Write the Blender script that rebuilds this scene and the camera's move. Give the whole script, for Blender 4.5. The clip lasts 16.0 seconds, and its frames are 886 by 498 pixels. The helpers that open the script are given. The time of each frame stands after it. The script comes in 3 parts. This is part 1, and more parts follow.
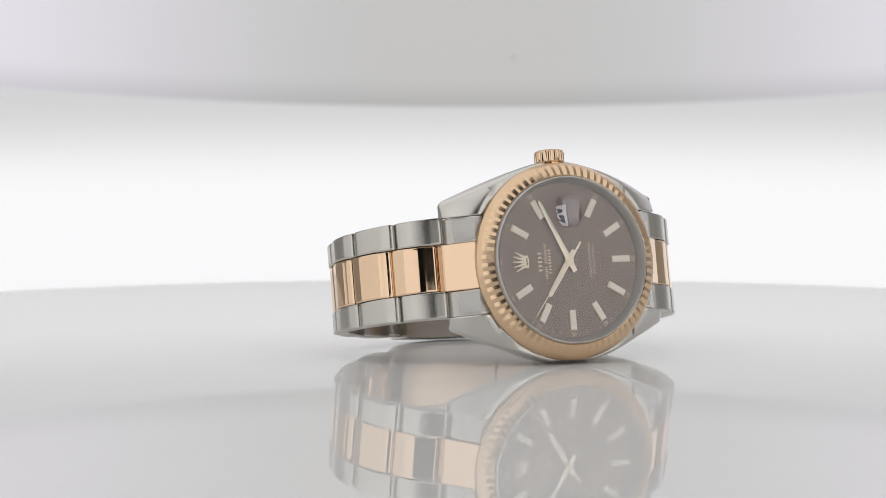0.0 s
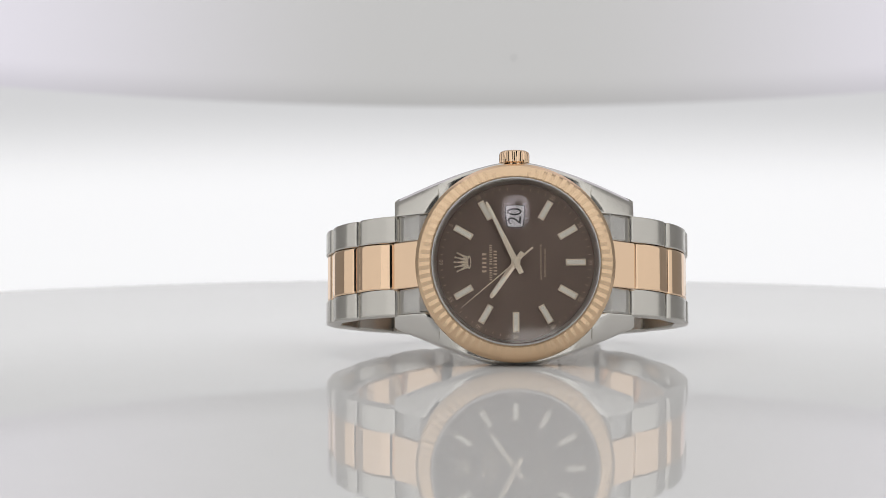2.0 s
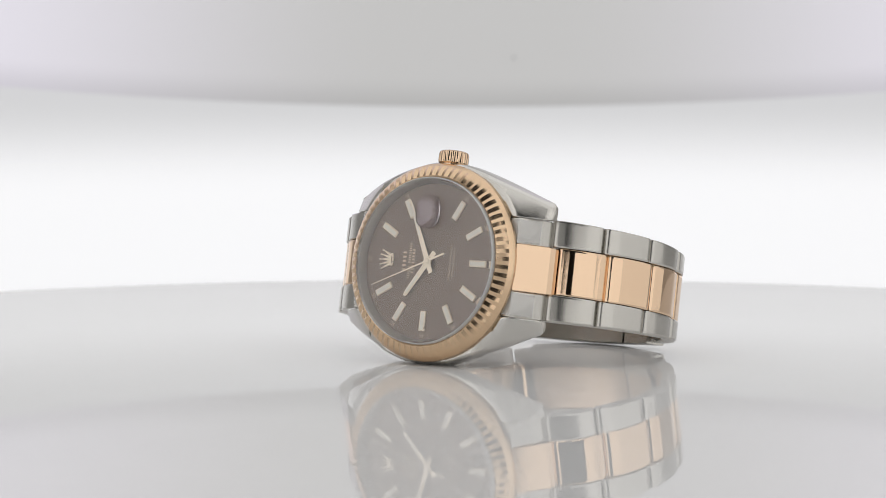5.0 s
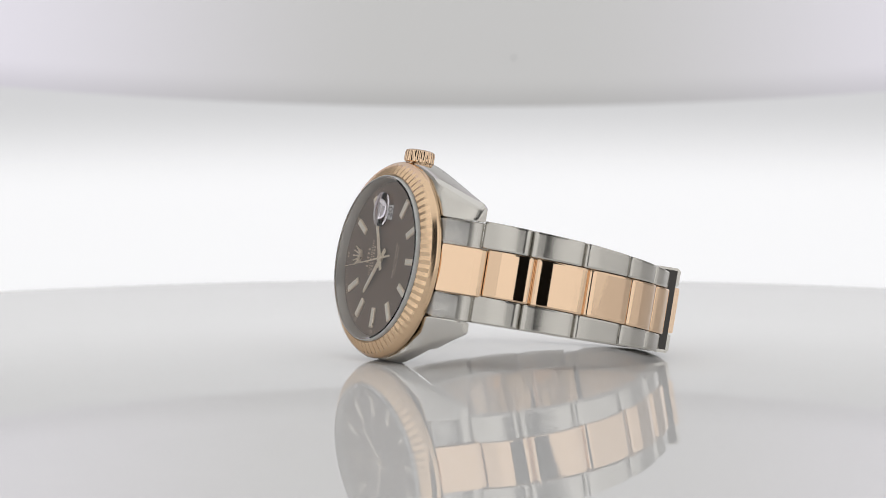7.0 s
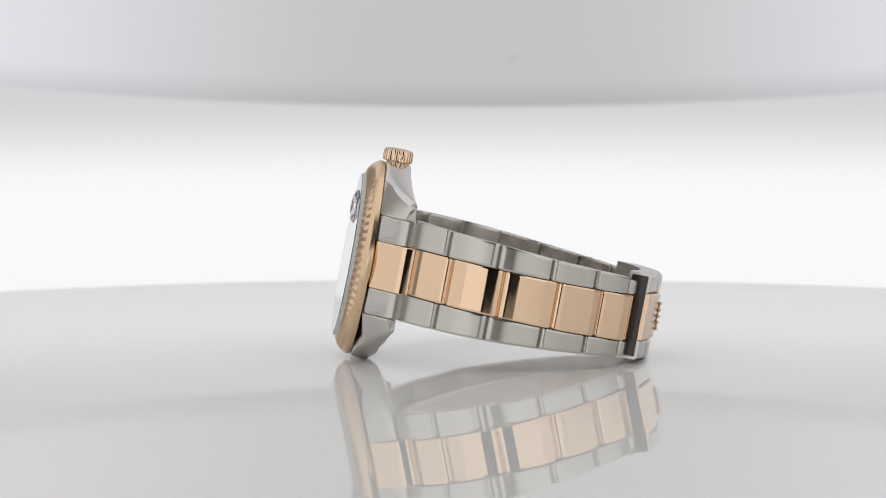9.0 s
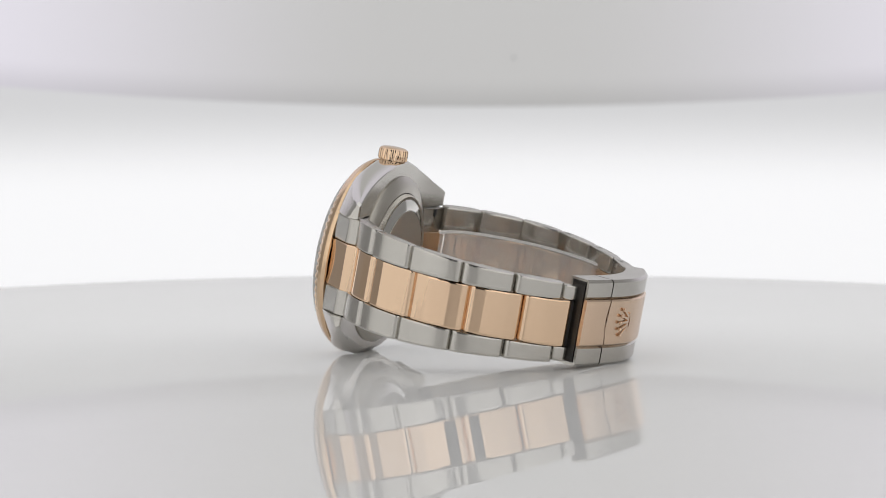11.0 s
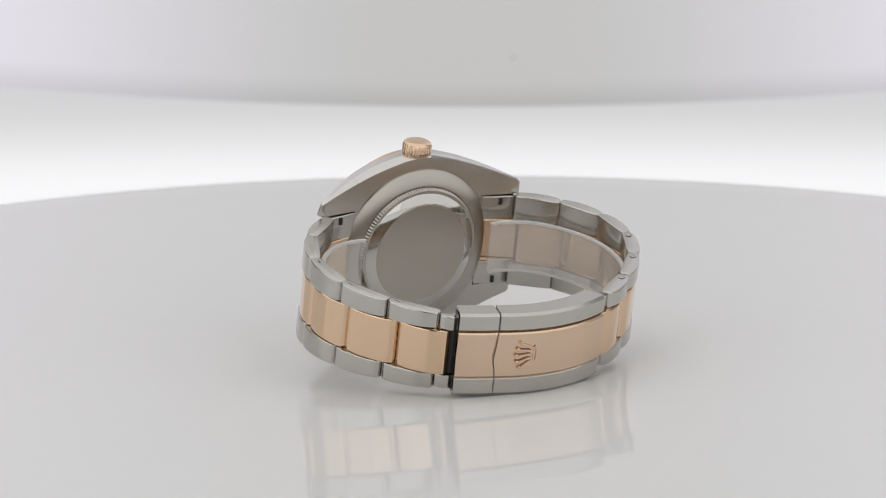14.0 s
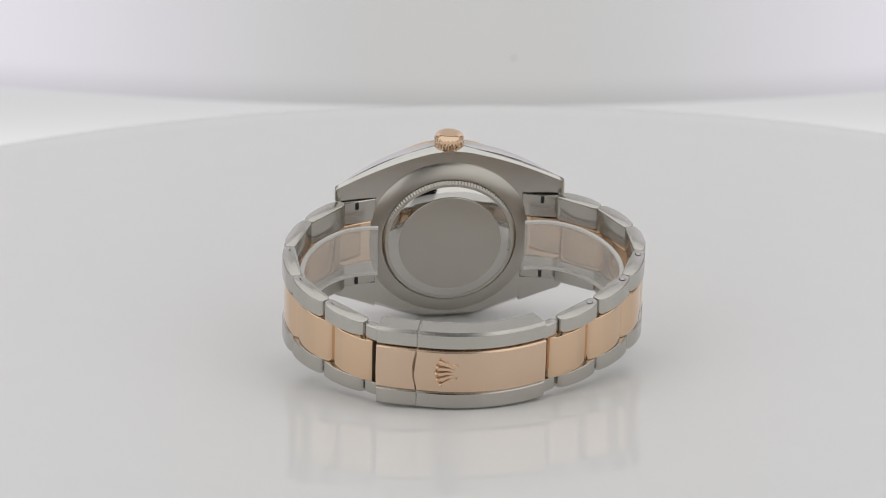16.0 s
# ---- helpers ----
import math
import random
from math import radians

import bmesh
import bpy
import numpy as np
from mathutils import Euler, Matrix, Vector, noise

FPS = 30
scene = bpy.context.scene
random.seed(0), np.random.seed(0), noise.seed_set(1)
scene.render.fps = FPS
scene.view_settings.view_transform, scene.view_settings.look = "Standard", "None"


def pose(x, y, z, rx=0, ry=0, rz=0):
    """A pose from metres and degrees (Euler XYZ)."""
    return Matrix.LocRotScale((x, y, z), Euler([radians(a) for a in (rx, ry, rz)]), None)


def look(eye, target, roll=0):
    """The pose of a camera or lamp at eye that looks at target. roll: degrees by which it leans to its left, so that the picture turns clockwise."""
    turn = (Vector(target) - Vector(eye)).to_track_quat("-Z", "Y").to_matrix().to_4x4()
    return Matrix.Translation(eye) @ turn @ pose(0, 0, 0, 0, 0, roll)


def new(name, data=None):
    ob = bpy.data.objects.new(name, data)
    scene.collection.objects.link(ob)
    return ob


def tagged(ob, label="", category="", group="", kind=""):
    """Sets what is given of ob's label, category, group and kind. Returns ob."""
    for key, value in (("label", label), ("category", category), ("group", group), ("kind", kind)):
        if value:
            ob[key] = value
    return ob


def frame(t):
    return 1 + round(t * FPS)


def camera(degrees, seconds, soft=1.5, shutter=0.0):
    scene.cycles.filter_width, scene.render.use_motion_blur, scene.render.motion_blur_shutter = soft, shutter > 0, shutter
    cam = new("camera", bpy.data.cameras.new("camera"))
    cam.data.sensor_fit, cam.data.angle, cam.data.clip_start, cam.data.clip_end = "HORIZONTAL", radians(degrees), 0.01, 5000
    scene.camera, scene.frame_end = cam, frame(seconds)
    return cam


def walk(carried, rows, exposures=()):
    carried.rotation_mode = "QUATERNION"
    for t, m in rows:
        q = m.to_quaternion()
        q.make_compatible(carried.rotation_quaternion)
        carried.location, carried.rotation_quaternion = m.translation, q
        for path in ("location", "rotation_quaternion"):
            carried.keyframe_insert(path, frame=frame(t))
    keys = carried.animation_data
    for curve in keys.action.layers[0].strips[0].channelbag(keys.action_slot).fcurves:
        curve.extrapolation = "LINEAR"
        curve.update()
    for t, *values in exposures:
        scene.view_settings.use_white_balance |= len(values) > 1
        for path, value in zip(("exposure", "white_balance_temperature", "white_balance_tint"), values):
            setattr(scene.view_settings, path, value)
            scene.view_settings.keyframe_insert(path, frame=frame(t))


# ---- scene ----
# The watch stands on its side and turns slowly on a gloss acrylic plate; late in the shot the
# camera climbs on an arm that carries the lit backdrop with it.
MM = 0.001
SECONDS = 16.0
TURN_RATE = -12.446                      # degrees a second
PIVOT = Vector((0.0, 0.0024, 0.0074))    # hinge line of the camera arm
EYE = Vector((-0.00875, -0.8190, 0.0761))
PITCH = 3.843
ARM = [(0, 0), (10.3, 0), (10.6, 0.08), (11.0, 0.38), (11.5, 1.42), (12, 2.74), (12.5, 4.17), (13, 5.62), (13.5, 7.05), (14, 8.51),
       (14.5, 9.98), (15, 11.44), (15.5, 12.92), (16, 14.35)]


def arm_angle(t):
    """The climb of the arm in degrees, joined smoothly between the rows of ARM."""
    n = len(ARM)
    slope = []
    for i in range(n):
        a, b = ARM[max(i - 1, 0)], ARM[min(i + 1, n - 1)]
        slope.append((b[1] - a[1]) / (b[0] - a[0]))
    slope[0] = slope[1] = 0.0
    for i in range(n - 1):
        (t0, a0), (t1, a1) = ARM[i], ARM[i + 1]
        if t <= t1:
            h = t1 - t0
            u = (t - t0) / h
            return (a0 * (2 * u ** 3 - 3 * u * u + 1) + slope[i] * h * (u ** 3 - 2 * u * u + u)
                    + a1 * (3 * u * u - 2 * u ** 3) + slope[i + 1] * h * (u ** 3 - u * u))
    return ARM[-1][1]


def arm_turn(t):
    return Matrix.Translation(PIVOT) @ pose(0, 0, 0, -arm_angle(t)) @ Matrix.Translation(-PIVOT)


ARM_TIMES = [0.0, 9.0, 10.0] + [10.3 + 0.3 * k for k in range(19)] + [16.0]
cam = camera(12.778, SECONDS, soft=0.8)
cam.data.dof.use_dof = True
cam.data.dof.focus_distance = 0.803
cam.data.dof.aperture_fstop = 32.0
walk(cam, [(t, arm_turn(t) @ (Matrix.Translation(EYE) @ pose(0, 0, 0, 90 - PITCH))) for t in ARM_TIMES])
scene.view_settings.exposure = 0.0

# ---- world and lamps ----
world = bpy.data.worlds.new("studio_dark")
world.use_nodes = True
world.node_tree.nodes["Background"].inputs[0].default_value = (0.9, 0.95, 1.0, 1)
world.node_tree.nodes["Background"].inputs[1].default_value = 0.02
scene.world = world


def lamp(name, m, sx, sy, power, colour=(1, 1, 1)):
    data = bpy.data.lights.new(name, "AREA")
    data.shape, data.size, data.size_y, data.energy, data.color = "DISK", sx, sy, power, colour
    ob = new(name, data)
    ob.matrix_world = m
    return ob


# unseen overhead lamp, added to light the plate and the watch
lamp("added_top_lamp", look((0.0, 0.02, 0.79), (0, 0.02, 0)), 1.2, 1.2, 1.9)


# ---- materials ----
def material(name, colour, rough, metal=0.0, grain=0.0, stretch=(1, 1, 1), scale=900.0, bump=0.0, vary=0.06, ior=1.5, emit=0.0, emit_colour=(1, 1, 1)):
    m = bpy.data.materials.new(name)
    m.use_nodes = True
    nt = m.node_tree
    b = nt.nodes["Principled BSDF"]
    b.inputs["Metallic"].default_value = metal
    b.inputs["IOR"].default_value = ior
    tc = nt.nodes.new("ShaderNodeTexCoord")
    mp = nt.nodes.new("ShaderNodeMapping")
    mp.inputs["Scale"].default_value = stretch
    nt.links.new(tc.outputs["Object"], mp.inputs[0])
    fine = nt.nodes.new("ShaderNodeTexNoise")
    fine.inputs["Scale"].default_value, fine.inputs["Detail"].default_value = scale, 3.0
    nt.links.new(mp.outputs[0], fine.inputs["Vector"])
    broad = nt.nodes.new("ShaderNodeTexNoise")
    broad.inputs["Scale"].default_value, broad.inputs["Detail"].default_value = 120.0, 2.0
    nt.links.new(tc.outputs["Object"], broad.inputs["Vector"])
    mix = nt.nodes.new("ShaderNodeMix")
    mix.data_type = "RGBA"
    mix.inputs[6].default_value = (*[c * (1 - vary) for c in colour], 1)
    mix.inputs[7].default_value = (*[min(1, c * (1 + vary)) for c in colour], 1)
    nt.links.new(broad.outputs["Fac"], mix.inputs[0])
    nt.links.new(mix.outputs[2], b.inputs["Base Color"])
    rr = nt.nodes.new("ShaderNodeMapRange")
    rr.inputs["From Min"].default_value, rr.inputs["From Max"].default_value = 0.3, 0.7
    rr.inputs["To Min"].default_value, rr.inputs["To Max"].default_value = rough * (1 - grain), rough * (1 + grain)
    nt.links.new(fine.outputs["Fac"], rr.inputs["Value"])
    nt.links.new(rr.outputs[0], b.inputs["Roughness"])
    if bump:
        bp = nt.nodes.new("ShaderNodeBump")
        bp.inputs["Strength"].default_value, bp.inputs["Distance"].default_value = bump, 0.00004
        nt.links.new(fine.outputs["Fac"], bp.inputs["Height"])
        nt.links.new(bp.outputs[0], b.inputs["Normal"])
    if emit:
        b.inputs["Emission Color"].default_value = (*emit_colour, 1)
        b.inputs["Emission Strength"].default_value = emit
    return m


STEEL = material("polished_steel", (0.63, 0.615, 0.585), 0.06, 1, grain=0.5, vary=0.03)
BRUSHED = material("brushed_steel", (0.55, 0.532, 0.495), 0.24, 1, grain=0.1, stretch=(0.06, 1, 0.06), scale=4500, bump=0.0, vary=0.03)
BACK_STEEL = material("brushed_back_steel", (0.50, 0.475, 0.43), 0.3, 1, grain=0.08, stretch=(0.05, 1, 1), scale=3500, bump=0.0, vary=0.04)
GOLD = material("polished_rose_gold", (0.79, 0.575, 0.40), 0.06, 1, grain=0.4, vary=0.03)
CASE_STEEL = material("satin_case_steel", (0.60, 0.58, 0.54), 0.24, 1, grain=0.06, vary=0.03)
REHAUT = material("satin_inner_ring_steel", (0.58, 0.56, 0.53), 0.42, 1, grain=0.1, vary=0.03)
BEZEL_GOLD = material("fluted_rose_gold", (0.73, 0.53, 0.35), 0.2, 1, grain=0.08, vary=0.03)
GOLD_SATIN = material("satin_rose_gold", (0.75, 0.565, 0.42), 0.25, 1, grain=0.06, stretch=(0.06, 1, 0.06), scale=4500, bump=0.0, vary=0.03)
GOLD_PALE = material("pale_applied_gold", (0.90, 0.78, 0.63), 0.34, 0.75, grain=0.2, vary=0.03)
LUME = material("pale_marker_lume", (0.90, 0.85, 0.75), 0.5, 0, vary=0.03)
PRINT = material("gold_print", (0.68, 0.53, 0.39), 0.45, 0.3)
DATE_WHITE = material("white_date_disc", (0.85, 0.85, 0.83), 0.5, 0, vary=0.02)
BLACK = material("black_print_and_slot_shade", (0.012, 0.012, 0.014), 0.5, 0)
# dark reflection of the polished clasp end, put in as colour
MIRROR_DARK = material("painted_dark_reflection", (0.05, 0.047, 0.044), 0.12, 0.6)
# shade in gaps and slots put in as colour; also frames the date
GAP_DARK = material("dark_recess", (0.03, 0.028, 0.026), 0.5, 0.3)
TABLE = material("grey_laminate", (0.35, 0.35, 0.36), 0.4, 0)
WALL_DARK = material("dark_studio_wall", (0.05, 0.05, 0.052), 0.8, 0)


def acrylic_material():
    """Opal acrylic: a clear gloss over a milky body, with an even matt share."""
    m = material("gloss_white_acrylic", (0.80, 0.80, 0.795), 0.012, 0, grain=0.3, scale=300, vary=0.012, ior=1.5)
    nt = m.node_tree
    b = nt.nodes["Principled BSDF"]
    dull = nt.nodes.new("ShaderNodeBsdfDiffuse")
    dull.inputs["Color"].default_value = (0.80, 0.80, 0.795, 1)
    mix = nt.nodes.new("ShaderNodeMixShader")
    mix.inputs[0].default_value = 0.2
    nt.links.new(b.outputs[0], mix.inputs[1])
    nt.links.new(dull.outputs[0], mix.inputs[2])
    nt.links.new(mix.outputs[0], nt.nodes["Material Output"].inputs["Surface"])
    return m


ACRYLIC = acrylic_material()


def dial_material():
    """Chocolate sunray dial: fine radial brushing round the dial's own axis."""
    m = material("chocolate_sunray_dial", (0.215, 0.158, 0.13), 0.4, 0.55, vary=0.05)
    nt = m.node_tree
    b = nt.nodes["Principled BSDF"]
    tc = nt.nodes.new("ShaderNodeTexCoord")
    sp = nt.nodes.new("ShaderNodeSeparateXYZ")
    at = nt.nodes.new("ShaderNodeMath")
    at.operation = "ARCTAN2"
    nt.links.new(tc.outputs["Object"], sp.inputs[0])
    nt.links.new(sp.outputs["Y"], at.inputs[0])
    nt.links.new(sp.outputs["X"], at.inputs[1])
    ns = nt.nodes.new("ShaderNodeTexNoise")
    ns.noise_dimensions = "1D"
    ns.inputs["Scale"].default_value, ns.inputs["Detail"].default_value = 120.0, 3.0
    nt.links.new(at.outputs[0], ns.inputs["W"])
    rr = nt.nodes.new("ShaderNodeMapRange")
    rr.inputs["To Min"].default_value, rr.inputs["To Max"].default_value = 0.34, 0.46
    nt.links.new(ns.outputs["Fac"], rr.inputs["Value"])
    nt.links.new(rr.outputs[0], b.inputs["Roughness"])
    tg = nt.nodes.new("ShaderNodeTangent")
    tg.direction_type, tg.axis = "RADIAL", "Z"
    nt.links.new(tg.outputs[0], b.inputs["Tangent"])
    b.inputs["Anisotropic"].default_value = 0.75
    return m


DIAL = dial_material()


def glass_material(name, ior, rough=0.0, tint=(1, 1, 1)):
    m = bpy.data.materials.new(name)
    m.use_nodes = True
    b = m.node_tree.nodes["Principled BSDF"]
    b.inputs["Base Color"].default_value = (*tint, 1)
    b.inputs["Transmission Weight"].default_value = 1.0
    b.inputs["IOR"].default_value = ior
    b.inputs["Roughness"].default_value = rough
    return m


SAPPHIRE = glass_material("sapphire_crystal", 1.62)
# polished edge made frosted and whitish: its brightness is put into the material
SAPPHIRE_EDGE = glass_material("brightened_sapphire_edge", 1.62, rough=0.5, tint=(0.8, 0.81, 0.81))
SAPPHIRE_EDGE.node_tree.nodes["Principled BSDF"].inputs["Transmission Weight"].default_value = 0.4
COATED = glass_material("coated_sapphire_lens", 1.62, tint=(0.97, 0.93, 0.98))
COATED.node_tree.nodes["Principled BSDF"].inputs["Specular IOR Level"].default_value = 0.15


def film_material():
    """Thin frosted protective plastic: part clear, part milky."""
    m = bpy.data.materials.new("frosted_protective_film")
    m.use_nodes = True
    nt = m.node_tree
    b = nt.nodes["Principled BSDF"]
    b.inputs["Base Color"].default_value = (0.90, 0.89, 0.87, 1)
    b.inputs["Roughness"].default_value = 0.28
    b.inputs["Alpha"].default_value = 0.26
    return m


FILM = film_material()
FILM_EDGE = material("whitish_film_edge", (0.72, 0.71, 0.69), 0.35, 0, vary=0.04)


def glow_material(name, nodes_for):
    """A self-glowing panel; nodes_for builds colour and strength from the panel's own coordinates."""
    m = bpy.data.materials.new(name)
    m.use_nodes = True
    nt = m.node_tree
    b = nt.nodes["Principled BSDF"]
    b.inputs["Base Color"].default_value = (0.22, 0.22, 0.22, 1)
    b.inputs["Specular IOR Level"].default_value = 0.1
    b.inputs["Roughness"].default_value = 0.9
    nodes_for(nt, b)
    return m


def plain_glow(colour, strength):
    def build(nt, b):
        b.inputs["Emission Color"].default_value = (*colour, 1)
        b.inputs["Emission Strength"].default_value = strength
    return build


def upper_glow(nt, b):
    # the sheet's light put in as its own glow, brighter lavender towards the sides
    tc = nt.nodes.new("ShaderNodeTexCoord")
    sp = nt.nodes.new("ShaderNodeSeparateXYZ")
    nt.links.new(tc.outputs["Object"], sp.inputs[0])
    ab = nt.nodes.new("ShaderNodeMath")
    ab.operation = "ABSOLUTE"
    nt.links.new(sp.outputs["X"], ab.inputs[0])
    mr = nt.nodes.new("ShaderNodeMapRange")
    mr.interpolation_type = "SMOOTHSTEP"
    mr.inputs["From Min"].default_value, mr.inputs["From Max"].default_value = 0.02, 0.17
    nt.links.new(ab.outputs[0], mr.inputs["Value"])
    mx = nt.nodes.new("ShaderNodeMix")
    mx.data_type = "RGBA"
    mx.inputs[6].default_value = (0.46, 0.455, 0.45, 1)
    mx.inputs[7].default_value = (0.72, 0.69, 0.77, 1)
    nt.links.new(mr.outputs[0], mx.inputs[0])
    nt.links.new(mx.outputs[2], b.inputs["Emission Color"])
    # soft dark seam painted into the glow: height over the curved lower edge
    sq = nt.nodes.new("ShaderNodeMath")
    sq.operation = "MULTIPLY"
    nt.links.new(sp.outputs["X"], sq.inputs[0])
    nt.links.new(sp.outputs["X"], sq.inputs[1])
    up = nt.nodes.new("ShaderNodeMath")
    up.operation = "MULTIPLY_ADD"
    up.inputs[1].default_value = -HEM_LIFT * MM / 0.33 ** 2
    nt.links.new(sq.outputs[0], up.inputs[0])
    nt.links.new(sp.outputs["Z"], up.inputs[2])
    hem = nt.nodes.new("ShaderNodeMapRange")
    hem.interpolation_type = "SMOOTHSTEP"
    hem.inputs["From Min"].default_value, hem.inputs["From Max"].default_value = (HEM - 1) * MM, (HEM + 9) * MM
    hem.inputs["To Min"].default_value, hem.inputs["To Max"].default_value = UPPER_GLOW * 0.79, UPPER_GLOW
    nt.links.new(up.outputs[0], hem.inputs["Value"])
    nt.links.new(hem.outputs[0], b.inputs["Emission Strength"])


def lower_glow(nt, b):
    """The panel's glow is painted weaker towards its upper edge, softening the seam."""
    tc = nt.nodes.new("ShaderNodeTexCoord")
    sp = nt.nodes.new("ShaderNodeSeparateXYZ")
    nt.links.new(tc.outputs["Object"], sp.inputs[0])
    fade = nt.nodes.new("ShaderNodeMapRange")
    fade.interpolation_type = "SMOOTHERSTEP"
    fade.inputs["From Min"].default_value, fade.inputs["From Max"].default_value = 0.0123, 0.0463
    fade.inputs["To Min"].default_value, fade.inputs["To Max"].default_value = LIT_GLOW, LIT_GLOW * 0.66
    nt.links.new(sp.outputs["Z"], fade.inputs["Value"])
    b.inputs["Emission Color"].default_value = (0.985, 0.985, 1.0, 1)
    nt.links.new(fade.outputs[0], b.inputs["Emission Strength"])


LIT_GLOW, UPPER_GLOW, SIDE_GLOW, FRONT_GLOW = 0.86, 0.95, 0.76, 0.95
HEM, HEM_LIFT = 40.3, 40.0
RIM_RISE = 1.7
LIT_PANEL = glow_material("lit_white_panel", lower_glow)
UPPER_PANEL = glow_material("grey_sheet_glow", upper_glow)
# glow of the added, unseen panels round the watch
SIDE_PANEL = glow_material("side_panel_glow", plain_glow((1.0, 0.99, 0.975), SIDE_GLOW))

FRONT_PANEL = glow_material("front_panel_glow", plain_glow((1.0, 0.99, 0.975), FRONT_GLOW))
REAR_PANEL = glow_material("dim_rear_panel_glow", plain_glow((1.0, 0.98, 0.95), 0.2))
TOP_PANEL = glow_material("top_panel_glow", plain_glow((1.0, 0.99, 0.98), 0.32))


# ---- mesh helpers ----
def part(name, bm, mat, parent=None, label="", smooth=35):
    """Links a bmesh, built in millimetres, as one mesh object under parent."""
    for v in bm.verts:
        v.co *= MM
    bmesh.ops.recalc_face_normals(bm, faces=bm.faces)
    me = bpy.data.meshes.new(name)
    bm.to_mesh(me)
    bm.free()
    me.materials.append(mat)
    if smooth:
        for p in me.polygons:
            p.use_smooth = True
        me.set_sharp_from_angle(angle=radians(smooth))
    ob = new(name, me)
    ob.parent = parent
    if label:
        tagged(ob, label)
    return ob


def loft(bm, loops, closed=True, caps=True):
    """Skins a row of loops of points."""
    rings = [[bm.verts.new(p) for p in loop] for loop in loops]
    n = len(rings[0])
    for a, b in zip(rings, rings[1:]):
        for i in range(n if closed else n - 1):
            j = (i + 1) % n
            bm.faces.new((a[i], a[j], b[j], b[i]))
    if caps:
        bm.faces.new(rings[0][::-1])
        bm.faces.new(rings[-1])
    return rings


def revolve(profile, steps=96, ring=False):
    """Turns a profile of (r, n) round the Z axis; r = 0 closes it. ring: the profile itself is a closed loop."""
    bm = bmesh.new()
    rings = []
    for r, n in profile:
        if r == 0:
            rings.append([bm.verts.new((0, 0, n))])
        else:
            rings.append([bm.verts.new((r * math.cos(2 * math.pi * k / steps), r * math.sin(2 * math.pi * k / steps), n)) for k in range(steps)])
    pairs = list(zip(rings, rings[1:])) + ([(rings[-1], rings[0])] if ring else [])
    for a, b in pairs:
        for k in range(steps):
            j = (k + 1) % steps
            if len(a) == 1:
                bm.faces.new((a[0], b[k], b[j]))
            elif len(b) == 1:
                bm.faces.new((a[k], b[0], a[j]))
            else:
                bm.faces.new((a[k], b[k], b[j], a[j]))
    return bm


def box(bm, x0, x1, y0, y1, z0, z1, m=Matrix(), edge=0.0):
    """A box with its upper edges chamfered, put through m."""
    e = edge
    loops = [[(x0, y0, z0), (x1, y0, z0), (x1, y1, z0), (x0, y1, z0)], [(x0, y0, z1 - e), (x1, y0, z1 - e), (x1, y1, z1 - e), (x0, y1, z1 - e)]]
    if e:
        loops.append([(x0 + e, y0 + e, z1), (x1 - e, y0 + e, z1), (x1 - e, y1 - e, z1), (x0 + e, y1 - e, z1)])
    loft(bm, [[m @ Vector(p) for p in lp] for lp in loops])


def ball(bm, centre, r, squash=1.0):
    ret = bmesh.ops.create_icosphere(bm, subdivisions=2, radius=r)
    for v in ret["verts"]:
        v.co.z *= squash
        v.co += Vector(centre)


def lettering(text, size, m, depth=0.02):
    """Letters of the built-in font as a bmesh in millimetres, centred, put through m."""
    cu = bpy.data.curves.new("letters", "FONT")
    cu.body, cu.size, cu.extrude, cu.align_x, cu.align_y, cu.resolution_u = text, size, depth, "CENTER", "CENTER", 3
    ob = bpy.data.objects.new("letters", cu)
    scene.collection.objects.link(ob)
    bpy.context.view_layer.update()
    me = bpy.data.meshes.new_from_object(ob.evaluated_get(bpy.context.evaluated_depsgraph_get()))
    bpy.data.objects.remove(ob)
    bm = bmesh.new()
    bm.from_mesh(me)
    bpy.data.meshes.remove(me)
    bm.transform(m)
    return bm


def on_dial(angle, r, n):
    """Frame at clock angle and radius on the dial: its Y points outward."""
    a = radians(angle)
    out = Vector((-math.cos(a), math.sin(a), 0))
    side = Vector((math.sin(a), math.cos(a), 0))
    m = Matrix((side.to_4d(), out.to_4d(), (0, 0, 1, 0), (0, 0, 0, 1))).transposed()
    m.translation = out * r + Vector((0, 0, n))
    return m


# ---- setting ----
def slab(name, size, at, mat, label, cat):
    bm = bmesh.new()
    x, y, z = (s / 2 * 1000 for s in size)
    box(bm, -x, x, -y, y, -z, z)
    ob = part(name, bm, mat, smooth=0)
    ob.location = at
    return tagged(ob, label, cat, kind="structure")


slab("floor", (4.4, 4.4, 0.1), (0, 0, -0.95), WALL_DARK, "dark studio floor", "floor")
slab("ceiling", (4.4, 4.4, 0.1), (0, 0, 1.75), WALL_DARK, "dark studio ceiling", "ceiling")
slab("wall_north", (4.4, 0.1, 2.6), (0, 2.15, 0.4), WALL_DARK, "dark studio wall", "wall")
slab("wall_south", (4.4, 0.1, 2.6), (0, -2.15, 0.4), WALL_DARK, "dark studio wall", "wall")
slab("wall_east", (0.1, 4.2, 2.6), (2.15, 0, 0.4), WALL_DARK, "dark studio wall", "wall")
slab("wall_west", (0.1, 4.2, 2.6), (-2.15, 0, 0.4), WALL_DARK, "dark studio wall", "wall")


